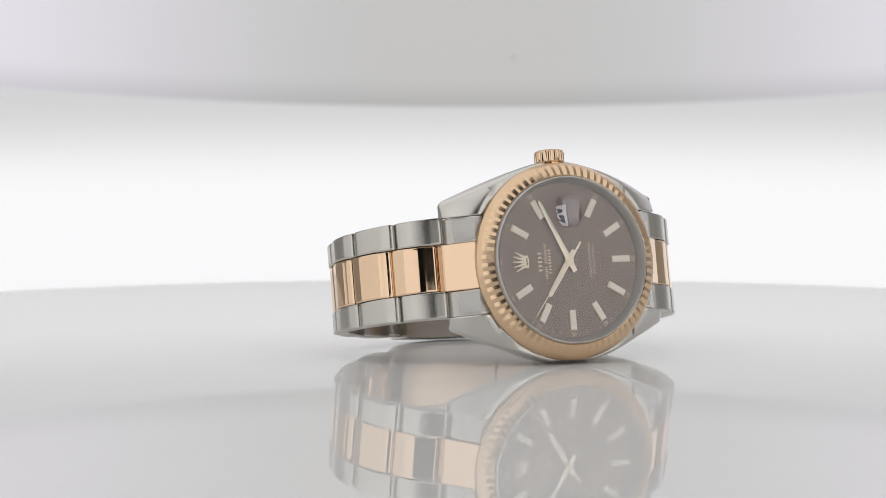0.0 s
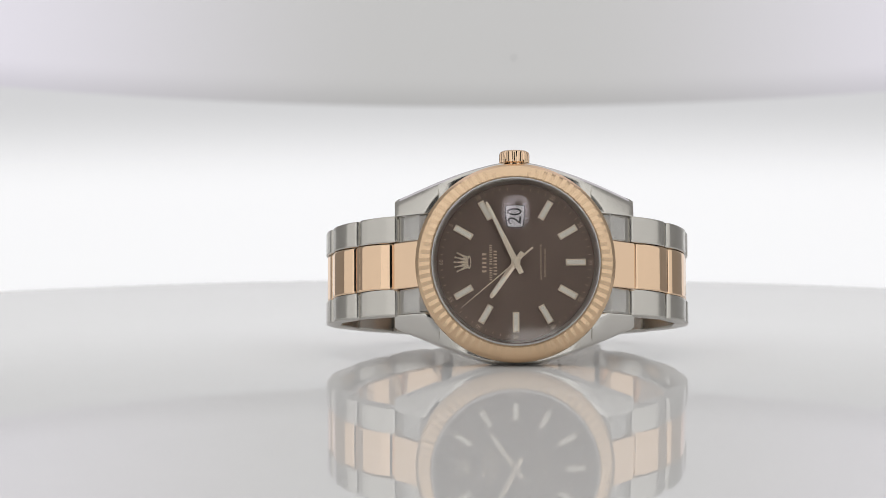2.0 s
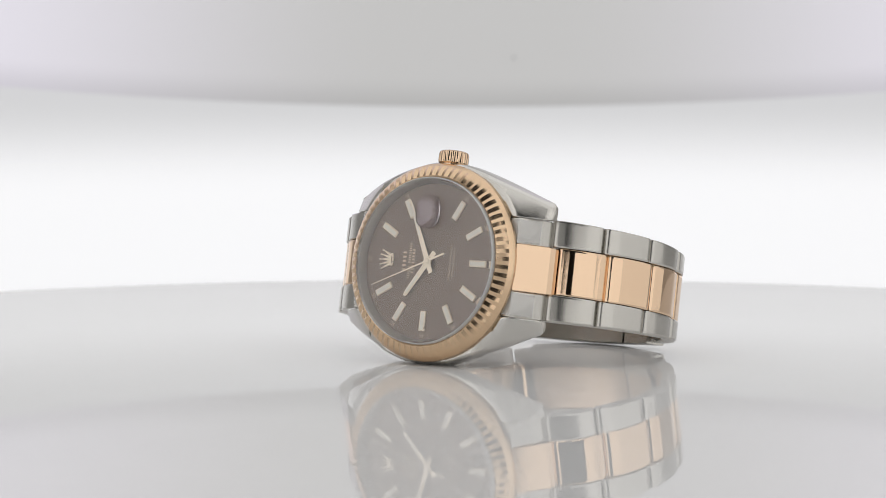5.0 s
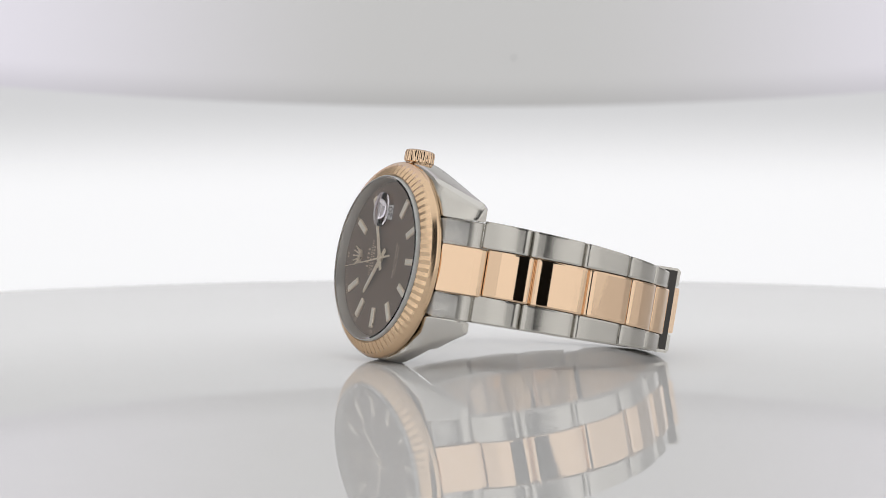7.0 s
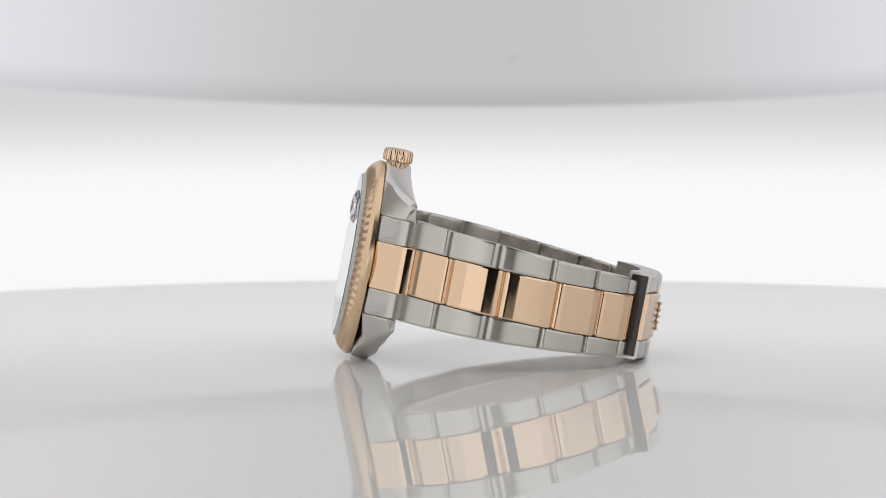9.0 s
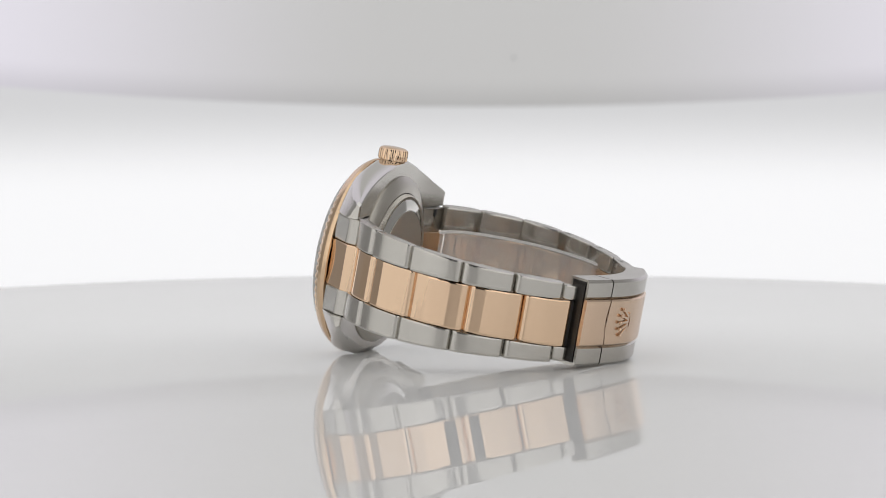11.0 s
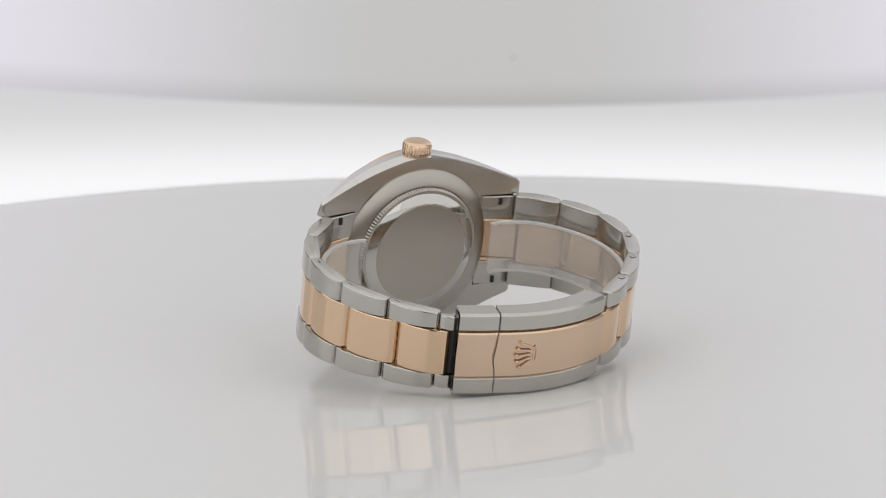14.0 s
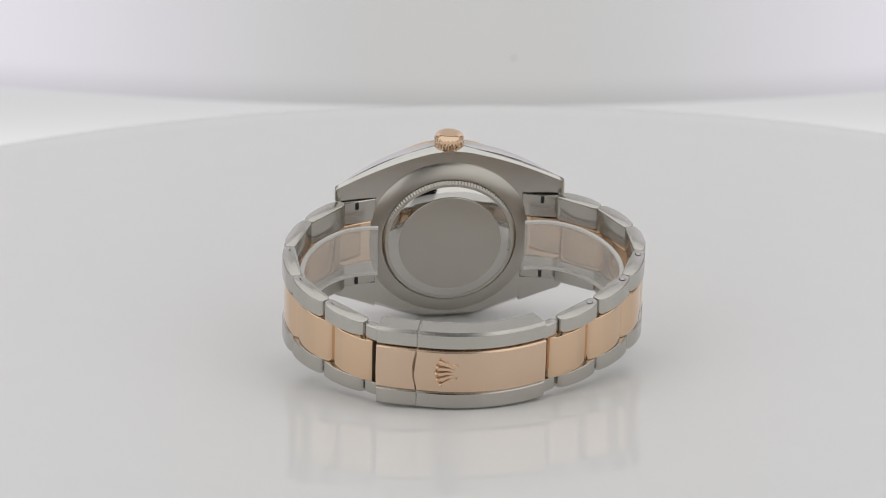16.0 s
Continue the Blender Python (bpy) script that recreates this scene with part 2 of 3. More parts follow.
def curved_panel(name, radius, a0, a1, z0, z1, mat, parent, thick=6.0, steps=40, label="", lift=None):
    """An upright sheet bent round the Z axis, in millimetres; angles in degrees from +X. lift(a): extra height of its lower edge."""
    bm = bmesh.new()
    loops = []
    for k in range(steps + 1):
        a = radians(a0 + (a1 - a0) * k / steps)
        c, s = math.cos(a), math.sin(a)
        low = z0 + (lift(a) if lift else 0)
        rows = 6
        inner = [(radius * c, radius * s, low + (z1 - low) * i / rows) for i in range(rows + 1)]
        outer = [((radius + thick) * c, (radius + thick) * s, low + (z1 - low) * i / rows) for i in range(rows, -1, -1)]
        loops.append(inner + outer)
    loft(bm, loops)
    return part(name, bm, mat, parent, label, smooth=30)


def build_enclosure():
    # unseen glowing panels, added to light the watch and fill its reflections
    tent = tagged(new("added_glow_tent"), "added unseen tent of glowing panels, open towards the camera", "light tent", kind="structure")
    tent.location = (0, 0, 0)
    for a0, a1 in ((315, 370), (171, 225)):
        curved_panel("side_glow_panel", 620, a0, a1, -60, 800, SIDE_PANEL, tent, label="added white glow panel")
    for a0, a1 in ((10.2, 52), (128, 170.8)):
        curved_panel("rear_glow_panel", 620, a0, a1, -60, 800, REAR_PANEL, tent, label="added dim glow panel")
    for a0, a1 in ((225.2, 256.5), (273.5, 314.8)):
        curved_panel("front_glow_panel", 620, a0, a1, -60, 180, FRONT_PANEL, tent, label="added white glow panel beside the lens slot")
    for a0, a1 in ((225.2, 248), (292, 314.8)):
        curved_panel("upper_front_glow_panel", 620, a0, a1, 182, 800, FRONT_PANEL, tent, label="added white glow panel above the lens slot")
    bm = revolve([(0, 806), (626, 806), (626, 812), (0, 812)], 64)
    part("top_glow_panel", bm, TOP_PANEL, tent, "added glowing roof disc")
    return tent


def build_backdrop():
    """The backdrop hangs on the camera arm: bright panel below, grey sheet above, a soft dark seam painted between."""
    rig = tagged(new("backdrop"), "glowing white backdrop panel under a glowing grey sheet", "backdrop", kind="structure")
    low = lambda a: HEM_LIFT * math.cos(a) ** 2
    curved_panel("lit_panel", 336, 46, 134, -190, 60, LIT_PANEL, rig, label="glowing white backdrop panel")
    curved_panel("upper_glow_sheet", 330, 46, 134, HEM, 640, UPPER_PANEL, rig, label="grey backdrop sheet, its light put in as glow", lift=low)
    bm = revolve([(0, 0.1), (0.55, 0.1), (0.7, 0.0), (0, 0.0)], 16)
    bm.transform(Matrix.Translation((11.8, 329.4, 54.5)) @ Matrix.Scale(0.6, 4) @ pose(0, 0, 0, 90))
    part("dust_speck", bm, TABLE, rig, "small grey dust speck on the diffuser")
    return rig


def build_platform():
    """A fixed acrylic table top, round and gently upswept at the far end, straight-sided towards the lens."""
    def outline(grow, z, rise):
        r, cy = 220.0 + grow, -38.0
        pts = []
        for k in range(97):
            a = math.pi * k / 96
            pts.append((r * math.cos(a), cy + r * math.sin(a), z + rise * max(0.0, 1.4 * math.sin(a) - 0.4)))
        return pts + [(-r, -200.0, z), (-r, -400.0 - grow, z), (r, -400.0 - grow, z), (r, -200.0, z)]
    bm = bmesh.new()
    rows = [(-102 + 98 * k / 14, 0.0, RIM_RISE * (k / 14) ** 2) for k in range(15)]
    rows += [(-2, 0.0, RIM_RISE + 0.2), (-0.6, -0.4, RIM_RISE + 0.2), (0.3, -1.3, RIM_RISE), (0.5, -3, RIM_RISE), (0.2, -9, RIM_RISE), (-2, -10, RIM_RISE), (-102, -10, 0)]
    loft(bm, [outline(*r) for r in rows])
    top = part("platform", bm, ACRYLIC, smooth=40)
    top.location.z = -0.6 * MM
    return tagged(top, "gloss white acrylic table top, rounded behind", "platform", kind="structure")


def build_stand():
    bm = revolve([(0, -10), (90, -10), (100, -14), (110, -60), (120, -100), (120, -900), (0, -900)], 64)
    return tagged(part("pedestal", bm, TABLE), "plain grey pedestal under the table top", "pedestal", kind="structure")


# ---- the watch: X from 12 to 6, Y towards the crown, Z out of the face; millimetres ----
BEZEL_R = 20.15


def polish_flanks(ob):
    """The flanks of case and lugs are mirror polished, front and back are satin."""
    ob.data.materials.append(STEEL)
    for p in ob.data.polygons:
        if p.normal.y > 0.55 or p.normal.y < -0.12:
            p.material_index = 1
    return ob


def build_case(watch):
    def half(x, tip):
        x = abs(x)
        if x < 5.0:
            return math.sqrt(20.75 ** 2 - x * x)
        u, span = (x - 5.0) / 19.2, 19.2
        return (20.14 * (2 * u ** 3 - 3 * u * u + 1) + tip * (3 * u * u - 2 * u ** 3)
                - 0.248 * span * (u ** 3 - 2 * u * u + u) - 0.40 * span * (u ** 3 - u * u))

    tips = {1: 13.45, -1: 12.6}

    def top(x, v):
        """The shoulder stays level under the bezel and falls away towards the lug tips; away from the crown it is bevelled."""
        u = max(0.0, (math.hypot(x, v) - 21.1) / 5.7)
        bevel = 0.2 * max(0.0, -v - 10.4) * min(1.0, max(0.0, (abs(x) - 10.0) / 5.0))
        return -1.25 - 4.9 * u ** 1.15 - bevel

    def low(x):
        u = max(0.0, (abs(x) - 8.0) / 16.2)
        return -6.5 - 1.5 * u ** 2.2

    def section(x, v0, v1, n0, drop=0.0, e0=1.3, e1=1.3, b0=0.2, b1=0.2):
        """A cut across the case from v0 to v1, its upper side following the shoulder, rounded by e0 and e1 into the flanks."""
        def corner(v, e, s):
            return [(v - s * e * (1 - math.cos(a)), e * (1 - math.sin(a))) for a in (0.0, 0.39, 0.79, 1.18, 1.57)]
        pts = [(x, v0 + b0, n0), (x, v1 - b1, n0), (x, v1, n0 + 0.2 + b1)]
        hi = corner(v1, e1, 1)
        hi += [(v1 - e1 + (v0 - v1 + e0 + e1) * k / 6, 0.0) for k in range(1, 6)]
        hi += corner(v0, e0, -1)[::-1]
        pts += [(x, v, max(n0 + 0.75, top(x, v) - d - drop)) for v, d in hi]
        return pts + [(x, v0, n0 + 0.2 + b0)]

    bm = bmesh.new()
    xs = [-15.5 + 31.0 * k / 40 for k in range(41)]
    loft(bm, [section(x, -min(20.15, half(x, tips[-1])), half(x, tips[1]), low(x), e0=0.6, b0=1.5, b1=0.5) for x in xs])
    case = polish_flanks(part("case", bm, CASE_STEEL, watch, "satin and polished steel watch case", smooth=38))
    for sx in (-1, 1):
        for sy in (-1, 1):
            loops = []
            for k in range(17):
                x = 15.45 + (24.2 - 15.45) * k / 16
                shrink = 0.25 if k == 16 else 0.0
                lo, hi = sorted((sy * (10.05 + shrink * 0.4), sy * (half(x, tips[sy]) - shrink)))
                loops.append(section(sx * x, lo, hi, low(x) + shrink, shrink, *((0.25, 1.3, 0.15, 0.5) if sy > 0 else (0.6, 0.25, 0.5, 0.15))))
            lug = bmesh.new()
            loft(lug, loops)
            polish_flanks(part("lug", lug, CASE_STEEL, case, smooth=38))
    return case


def build_bezel(watch):
    bm = bmesh.new()
    count = 72
    rings = []
    for r, n, amp in ((16.98, 0.3, 0.0), (16.98, 1.7, 0.0), (17.1, 1.95, 0.03), (17.35, 2.05, 0.18), (18.3, 1.6, 0.32), (19.0, 1.1, 0.26), (19.5, 0.65, 0.06), (19.7, 0.4, 0.0), (20.08, -0.2, 0.0),
                      (BEZEL_R, -0.5, 0.0), (BEZEL_R, -1.1, 0.0), (19.8, -1.3, 0.0), (16.98, -1.3, 0.0)):
        ring = []
        for k in range(count * 2):
            a = math.pi * k / count
            d = amp * (0.5 if k % 2 else -0.5)
            rr, nn = r + d * 0.5, n + d * 0.85
            ring.append(bm.verts.new((rr * math.cos(a), rr * math.sin(a), nn)))
        rings.append(ring)
    m = count * 2
    for a, b in zip(rings, rings[1:] + rings[:1]):
        for k in range(m):
            j = (k + 1) % m
            bm.faces.new((a[k], a[j], b[j], b[k]))
    return part("bezel", bm, BEZEL_GOLD, watch, "fluted rose gold bezel", smooth=12)


def build_crystal(watch):
    """Flat sapphire with the date lens standing on it."""
    part("rehaut", revolve([(16.96, 1.6), (16.6, 1.55), (15.85, 0.05), (15.85, -0.4), (16.96, -0.4)], 128, True), REHAUT, watch, "polished inner ring")
    cr = part("crystal", revolve([(0, 1.7), (16.965, 1.7), (16.965, 2.55), (16.78, 2.82), (16.45, 2.95), (0, 2.95)], 128), SAPPHIRE, watch, "clear flat sapphire crystal", smooth=20)
    cr.visible_shadow = False
    cr.data.materials.append(SAPPHIRE_EDGE)
    for p in cr.data.polygons:
        if abs(p.normal.z) < 0.8:
            p.material_index = 1
    bm = bmesh.new()
    radius, half, cy = 4.7, 2.95, 9.9
    drop = math.sqrt(radius ** 2 - half ** 2)

    def rim(f, h):
        pts = []
        for k in range(48):
            a = 2 * math.pi * k / 48
            c, s = math.cos(a), math.sin(a)
            fat = (abs(c) ** 2.6 + abs(s) ** 2.6) ** (-1 / 2.6)
            fat = 1 + (fat - 1) * f / half
            pts.append((f * c * fat, cy + 1.18 * f * s * fat, 2.96 + h))
        return pts
    loops = [rim(i / 12 * half, 0.12 + math.sqrt(radius ** 2 - (i / 12 * half) ** 2) - drop) for i in range(1, 13)]
    loft(bm, loops + [rim(half, 0.0)])
    lens = part("date_lens", bm, COATED, watch, "domed magnifying lens over the date")
    lens.visible_shadow = False


def coronet(bm, m, s, ball_r=0.2, rise=0.3):
    """Five spikes with balls, rising along +Y from an oval band."""
    for k in range(5):
        a = radians(-34 + 17 * k)
        tip = Vector((math.sin(a) * 2.35, math.cos(a) * 2.35 - 0.3, 0)) * s
        foot = Vector(((k - 2) * 0.30, 0.25, 0)) * s
        d = (tip - foot).normalized()
        w = Vector((d.y, -d.x, 0))
        loft(bm, [[m @ (foot - w * 0.26 * s), m @ (foot + w * 0.26 * s), m @ (foot + w * 0.16 * s + Vector((0, 0, rise))), m @ (foot - w * 0.16 * s + Vector((0, 0, rise)))],
                  [m @ (tip - w * 0.05 * s), m @ (tip + w * 0.05 * s), m @ (tip + w * 0.04 * s + Vector((0, 0, rise))), m @ (tip - w * 0.04 * s + Vector((0, 0, rise)))]])
        ball(bm, m @ (tip + Vector((0, 0, rise * 0.6))), ball_r * s)
    loops = []
    for k in range(24):
        a = 2 * math.pi * k / 24
        cx, cy = math.cos(a), math.sin(a)
        loops.append([m @ Vector((cx * 0.95 * s, cy * 0.30 * s, 0)), m @ Vector((cx * 0.95 * s, cy * 0.30 * s, rise)),
                      m @ Vector((cx * 0.66 * s, cy * 0.13 * s, rise)), m @ Vector((cx * 0.66 * s, cy * 0.13 * s, 0))])
    loft(bm, loops + loops[:1], caps=False)


def build_dial(watch):
    dial = part("dial", revolve([(0, 0), (8, 0), (15.95, 0), (15.95, -0.5), (0, -0.5)], 128), DIAL, watch, "chocolate brown sunray dial")
    for h in range(12):
        if h in (0, 3):
            continue
        m = on_dial(30 * h, 12.1, 0)
        bm = bmesh.new()
        box(bm, -0.68, 0.68, -2.05, 2.05, 0.01, 0.42, m, 0.12)
        mark = part("hour_marker", bm, GOLD_PALE, dial, "applied rose gold baton marker", smooth=0)
        bm = bmesh.new()
        box(bm, -0.40, 0.40, -1.75, 1.75, 0.40, 0.45, m)
        part("lume_inlay", bm, LUME, mark, smooth=0)
    bm = bmesh.new()
    coronet(bm, on_dial(0, 9.35, 0.02), 1.42, 0.15, 0.3)
    part("emblem", bm, GOLD_PALE, dial, "applied gold coronet emblem")
    # minute track with its numerals
    for k in range(60):
        bm = bmesh.new()
        big = k % 5 == 0
        box(bm, -0.05, 0.05, -0.28 if big else -0.22, 0.28 if big else 0.22, 0.004, 0.02, on_dial(6 * k, 14.95, 0))
        if not big:
            part("minute_mark", bm, PRINT, dial, smooth=0)
        else:
            bm.free()
            if k != 15:
                part("minute_numeral", lettering("60" if k == 0 else str(k), 1.15, on_dial(6 * k, 14.98, 0.012), 0.006), PRINT, dial, smooth=0)
    # trade lettering as rows of small plain bars, one a letter; each line reads towards the crown
    for x, h, wide, words in ((-6.3, 0.85, 4.3, (5,)), (-5.0, 0.58, 7.4, (6, 9)), (-4.1, 0.68, 5.2, (8,))):
        slots = sum(words) + 0.9 * (len(words) - 1)
        pitch = wide / slots
        y = -wide / 2
        bm = bmesh.new()
        for count in words:
            for k in range(count):
                box(bm, x - h / 2, x + h / 2, y + pitch * 0.14, y + pitch * 0.6, 0.004, 0.03)
                y += pitch
            y += pitch * 0.9
        part("printed_line", bm, PRINT, dial, "line of small gold print", smooth=0)
    for x, text, size, wide in ((5.1, "SUPERLATIVE CHRONOMETER", 0.62, 7.2), (5.95, "OFFICIALLY CERTIFIED", 0.62, 5.9)):
        bm = lettering(text, size, Matrix(), 0.008)
        span = max(v.co.x for v in bm.verts) - min(v.co.x for v in bm.verts)
        bm.transform(Matrix.Translation((x, 0, 0.014)) @ pose(0, 0, 0, 0, 0, 90) @ Matrix.Diagonal((wide / span, 1, 1, 1)))
        part("dial_lettering", bm, PRINT, dial, "line of small gold lettering", smooth=0)
    # date opening
    bm = bmesh.new()
    box(bm, -1.2, 1.2, 8.0, 11.2, 0.01, 0.05)
    frame_part = part("date_window", bm, GAP_DARK, dial, "dark framed date window", smooth=0)
    bm = bmesh.new()
    box(bm, -1.05, 1.05, 8.1, 11.1, 0.05, 0.07)
    part("date_disc", bm, DATE_WHITE, frame_part, "white date disc", smooth=0)
    m = Matrix.Translation((0, 9.6, 0.085)) @ pose(0, 0, 0, 0, 0, 90) @ Matrix.Diagonal((1.1, 1.15, 1, 1))
    part("date_numeral", lettering("20", 2.25, m, 0.008), BLACK, frame_part, "black date numeral", smooth=0)
    return dial


def hand_mesh(length, tail, w0, w1, n0, n1):
    """A tapered faceted hand that points along +Y from its own axis."""
    bm = bmesh.new()
    mid = (n0 + n1) / 2
    loops = []
    for y, w in ((-tail, w0 * 0.8), (0, w0), (length * 0.93, w1), (length, w1 * 0.55)):
        loops.append([(-w, y, n0), (w, y, n0), (w, y, mid), (0, y, n1), (-w, y, mid)])
    loft(bm, loops)
    return bm


def dial_turn(angle):
    """Pose that swings a hand built along +Y to a clock angle."""
    return pose(0, 0, 0, 0, 0, 90 - angle)


def build_hands(watch):
    made = {}
    for name, length, tail, w0, w1, n0, angle in (("hour_hand", 8.8, 2.4, 0.62, 0.50, 0.50, 305.3), ("minute_hand", 13.5, 2.6, 0.62, 0.34, 0.75, 64.2)):
        hand = part(name, hand_mesh(length, tail, w0, w1, n0, n0 + 0.18), GOLD_PALE, watch, "faceted pale gold baton hand", smooth=0)
        hand.matrix_basis = dial_turn(angle)
        bm = bmesh.new()
        box(bm, -w1 * 0.55, w1 * 0.55, length * 0.42, length * 0.9, n0 + 0.16, n0 + 0.22)
        part("lume_inlay", bm, LUME, hand, smooth=0)
        made[name] = hand
    bm = bmesh.new()
    loft(bm, [[(-w, y, 1.0), (w, y, 1.0), (w, y, 1.1), (-w, y, 1.1)] for y, w in ((-4.5, 0.2), (-1.2, 0.2), (0, 0.16), (14.3, 0.05))])
    sec = part("second_hand", bm, GOLD_PALE, watch, "thin gold sweeping second hand", smooth=0)
    part("hub", revolve([(0, 1.24), (0.45, 1.24), (0.6, 1.1), (0.6, 0.98), (0, 0.98)], 32), GOLD_PALE, sec)
    part("cannon", revolve([(0, 0.97), (0.9, 0.97), (0.95, 0.9), (0.95, 0.45), (0, 0.45)], 32), GOLD_PALE, watch)
    return sec


def build_crown(watch):
    count, r = 26, 3.08
    bm = bmesh.new()
    loops = []
    for y, rr, amp in ((19.9, 2.3, 0), (20.45, 2.3, 0), (20.5, r * 0.93, 0.0), (20.7, r, 0.12), (22.3, r, 0.1), (22.85, r * 0.93, 0.05), (23.1, r * 0.78, 0), (23.22, r * 0.5, 0), (23.24, r * 0.2, 0)):
        loop = []
        for k in range(count * 4):
            a = 2 * math.pi * k / (count * 4)
            q = rr - amp * (1 if k % 4 in (0, 1) else 0)
            loop.append((q * math.cos(a), y, -3.75 + q * math.sin(a)))
        loops.append(loop)
    loft(bm, loops)
    part("crown", bm, GOLD, watch, "fluted rose gold winding crown", smooth=25)


def build_back(watch):
    back = part("case_back", revolve([(17.6, -5.8), (17.6, -6.8), (17.3, -7.0), (14.6, -7.9), (14.3, -7.9), (14.3, -5.8)], 128, True), BACK_STEEL, watch, "brushed steel case back ring")
    bm = bmesh.new()
    count = 128
    loops = []
    def rim(r, n, amp):
        return [((r - (amp if k % 2 else 0)) * math.cos(math.pi * k / count), (r - (amp if k % 2 else 0)) * math.sin(math.pi * k / count), n) for k in range(2 * count)]
    loft(bm, [rim(*row) for row in ((14.15, -6.2, 0), (14.15, -7.95, 0), (14.1, -8.3, 0.3), (13.85, -8.65, 0.3), (13.65, -8.75, 0), (13.05, -8.7, 0))], caps=False)
    part("coin_edge", bm, BACK_STEEL, back, "fine coin-edge fluting", smooth=20)
    part("screw_back", revolve([(13.1, -6.5), (13.1, -8.66), (12.9, -8.75), (11.0, -9.3), (10.9, -9.32), (0, -9.32)], 128), STEEL, back, "polished screw-down back", smooth=20)
    part("back_disc", revolve([(0, -9.4), (10.75, -9.4), (10.88, -9.28), (0, -9.28)], 96), BACK_STEEL, back, "satin centre of the case back")


# outer line of the bracelet (x, n), lug to clasp, on the 6 side and on the 12 side
SIX = [(23.4, -7.4), (31.8, -14.4), (36.7, -24.5), (36.1, -35.9), (30.6, -45.6), (22.8, -53.6)]
TWELVE = [(-23.4, -7.2), (-32.0, -13.0), (-37.4, -21.6), (-38.1, -31.2), (-33.7, -40.7), (-25.9, -49.0), (-16.9, -55.4)]
CLASP_SEAM = 12.55
CLASP_MID = -0.6


def clasp_line(x):
    """Depth of the clasp's outer face: a flat arch that drops off towards the lever."""
    if x <= CLASP_SEAM:
        return -61.45 + 0.0150 * (x - 1.5) ** 2 - 0.0001 * min(0.0, x - 1.5) ** 3
    u = x - CLASP_SEAM
    return -61.45 + 0.0150 * (CLASP_SEAM - 1.5) ** 2 + 0.25 * u + 0.009 * u * u


CATCH = [(20.4 - 7.65 * k / 10, clasp_line(20.4 - 7.65 * k / 10)) for k in range(11)]
COVER = [(12.4 - 25.7 * k / 24, clasp_line(12.4 - 25.7 * k / 24)) for k in range(25)]
ADAPTORS = [((23.2, -53.6), (20.2, -56.0)), ((-16.9, -55.4), (-13.0, -57.8))]


def droop(n):
    return 0.27 + 0.033 * (n + 8)


def half_width(n):
    """Half the bracelet's width: it tapers from the lugs to the clasp."""
    rows = ((-8, 10.2), (-24, 9.65), (-42, 8.65), (-56, 7.95))
    for (n0, w0), (n1, w1) in zip(rows, rows[1:]):
        if n >= n1:
            return w0 + (w1 - w0) * min(1.0, max(0.0, (n0 - n) / (n0 - n1)))
    return rows[-1][1]


def piece(p0, p1, v0, v1, thick=2.6, dome=0.5, over=0.0, rounding=1.25, gap=0.2):
    """One link piece from p0 to p1 (x, n): a domed bar with rounded ends, its sides chamfered. v0, v1: functions of n."""
    a, b = Vector(p0), Vector(p1)
    d = b - a
    length = d.length
    d.normalize()
    out = Vector((-d.y, d.x))
    if out.dot((a + b) / 2 - Vector((0, -32))) < 0:
        out = -out
    r = rounding
    prof = []
    for k in range(9):
        s = k / 8
        prof.append((gap + r + (length - 2 * gap - 2 * r) * s, over + dome * (1 - (2 * s - 1) ** 2 * (0.45 + 0.55 * (2 * s - 1) ** 2))))
    for k in range(1, 6):
        a1 = math.pi / 2 * k / 5
        prof.append((length - gap - r + r * math.sin(a1), over - r + r * math.cos(a1)))
    prof += [(length - gap, over - thick + 0.7), (length - gap - 0.25, over - thick + 0.25), (length - gap - 0.8, over - thick),
             (gap + 0.8, over - thick), (gap + 0.25, over - thick + 0.25), (gap, over - thick + 0.7)]
    for k in range(5, 0, -1):
        a1 = math.pi / 2 * k / 5
        prof.append((gap + r - r * math.sin(a1), over - r + r * math.cos(a1)))
    cs, ch = length / 2, over - thick / 2

    def ring(side, inset, shift):
        pts = []
        for s, h in prof:
            s2, h2 = cs + (s - cs) * (1 - inset / (length / 2)), ch + (h - ch) * (1 - inset / (thick / 2))
            q = a + d * s2 + out * h2
            v = side(q.y) + shift
            pts.append((q.x, v + droop(q.y), q.y))
        return pts
    bm = bmesh.new()
    loft(bm, [ring(v0, 0.22, 0.0), ring(v0, 0.06, 0.07), ring(v0, 0, 0.24), ring(v0, 0, 0.5), ring(v1, 0, -0.5), ring(v1, 0, -0.24), ring(v1, 0.06, -0.07), ring(v1, 0.22, 0.0)])
    return bm


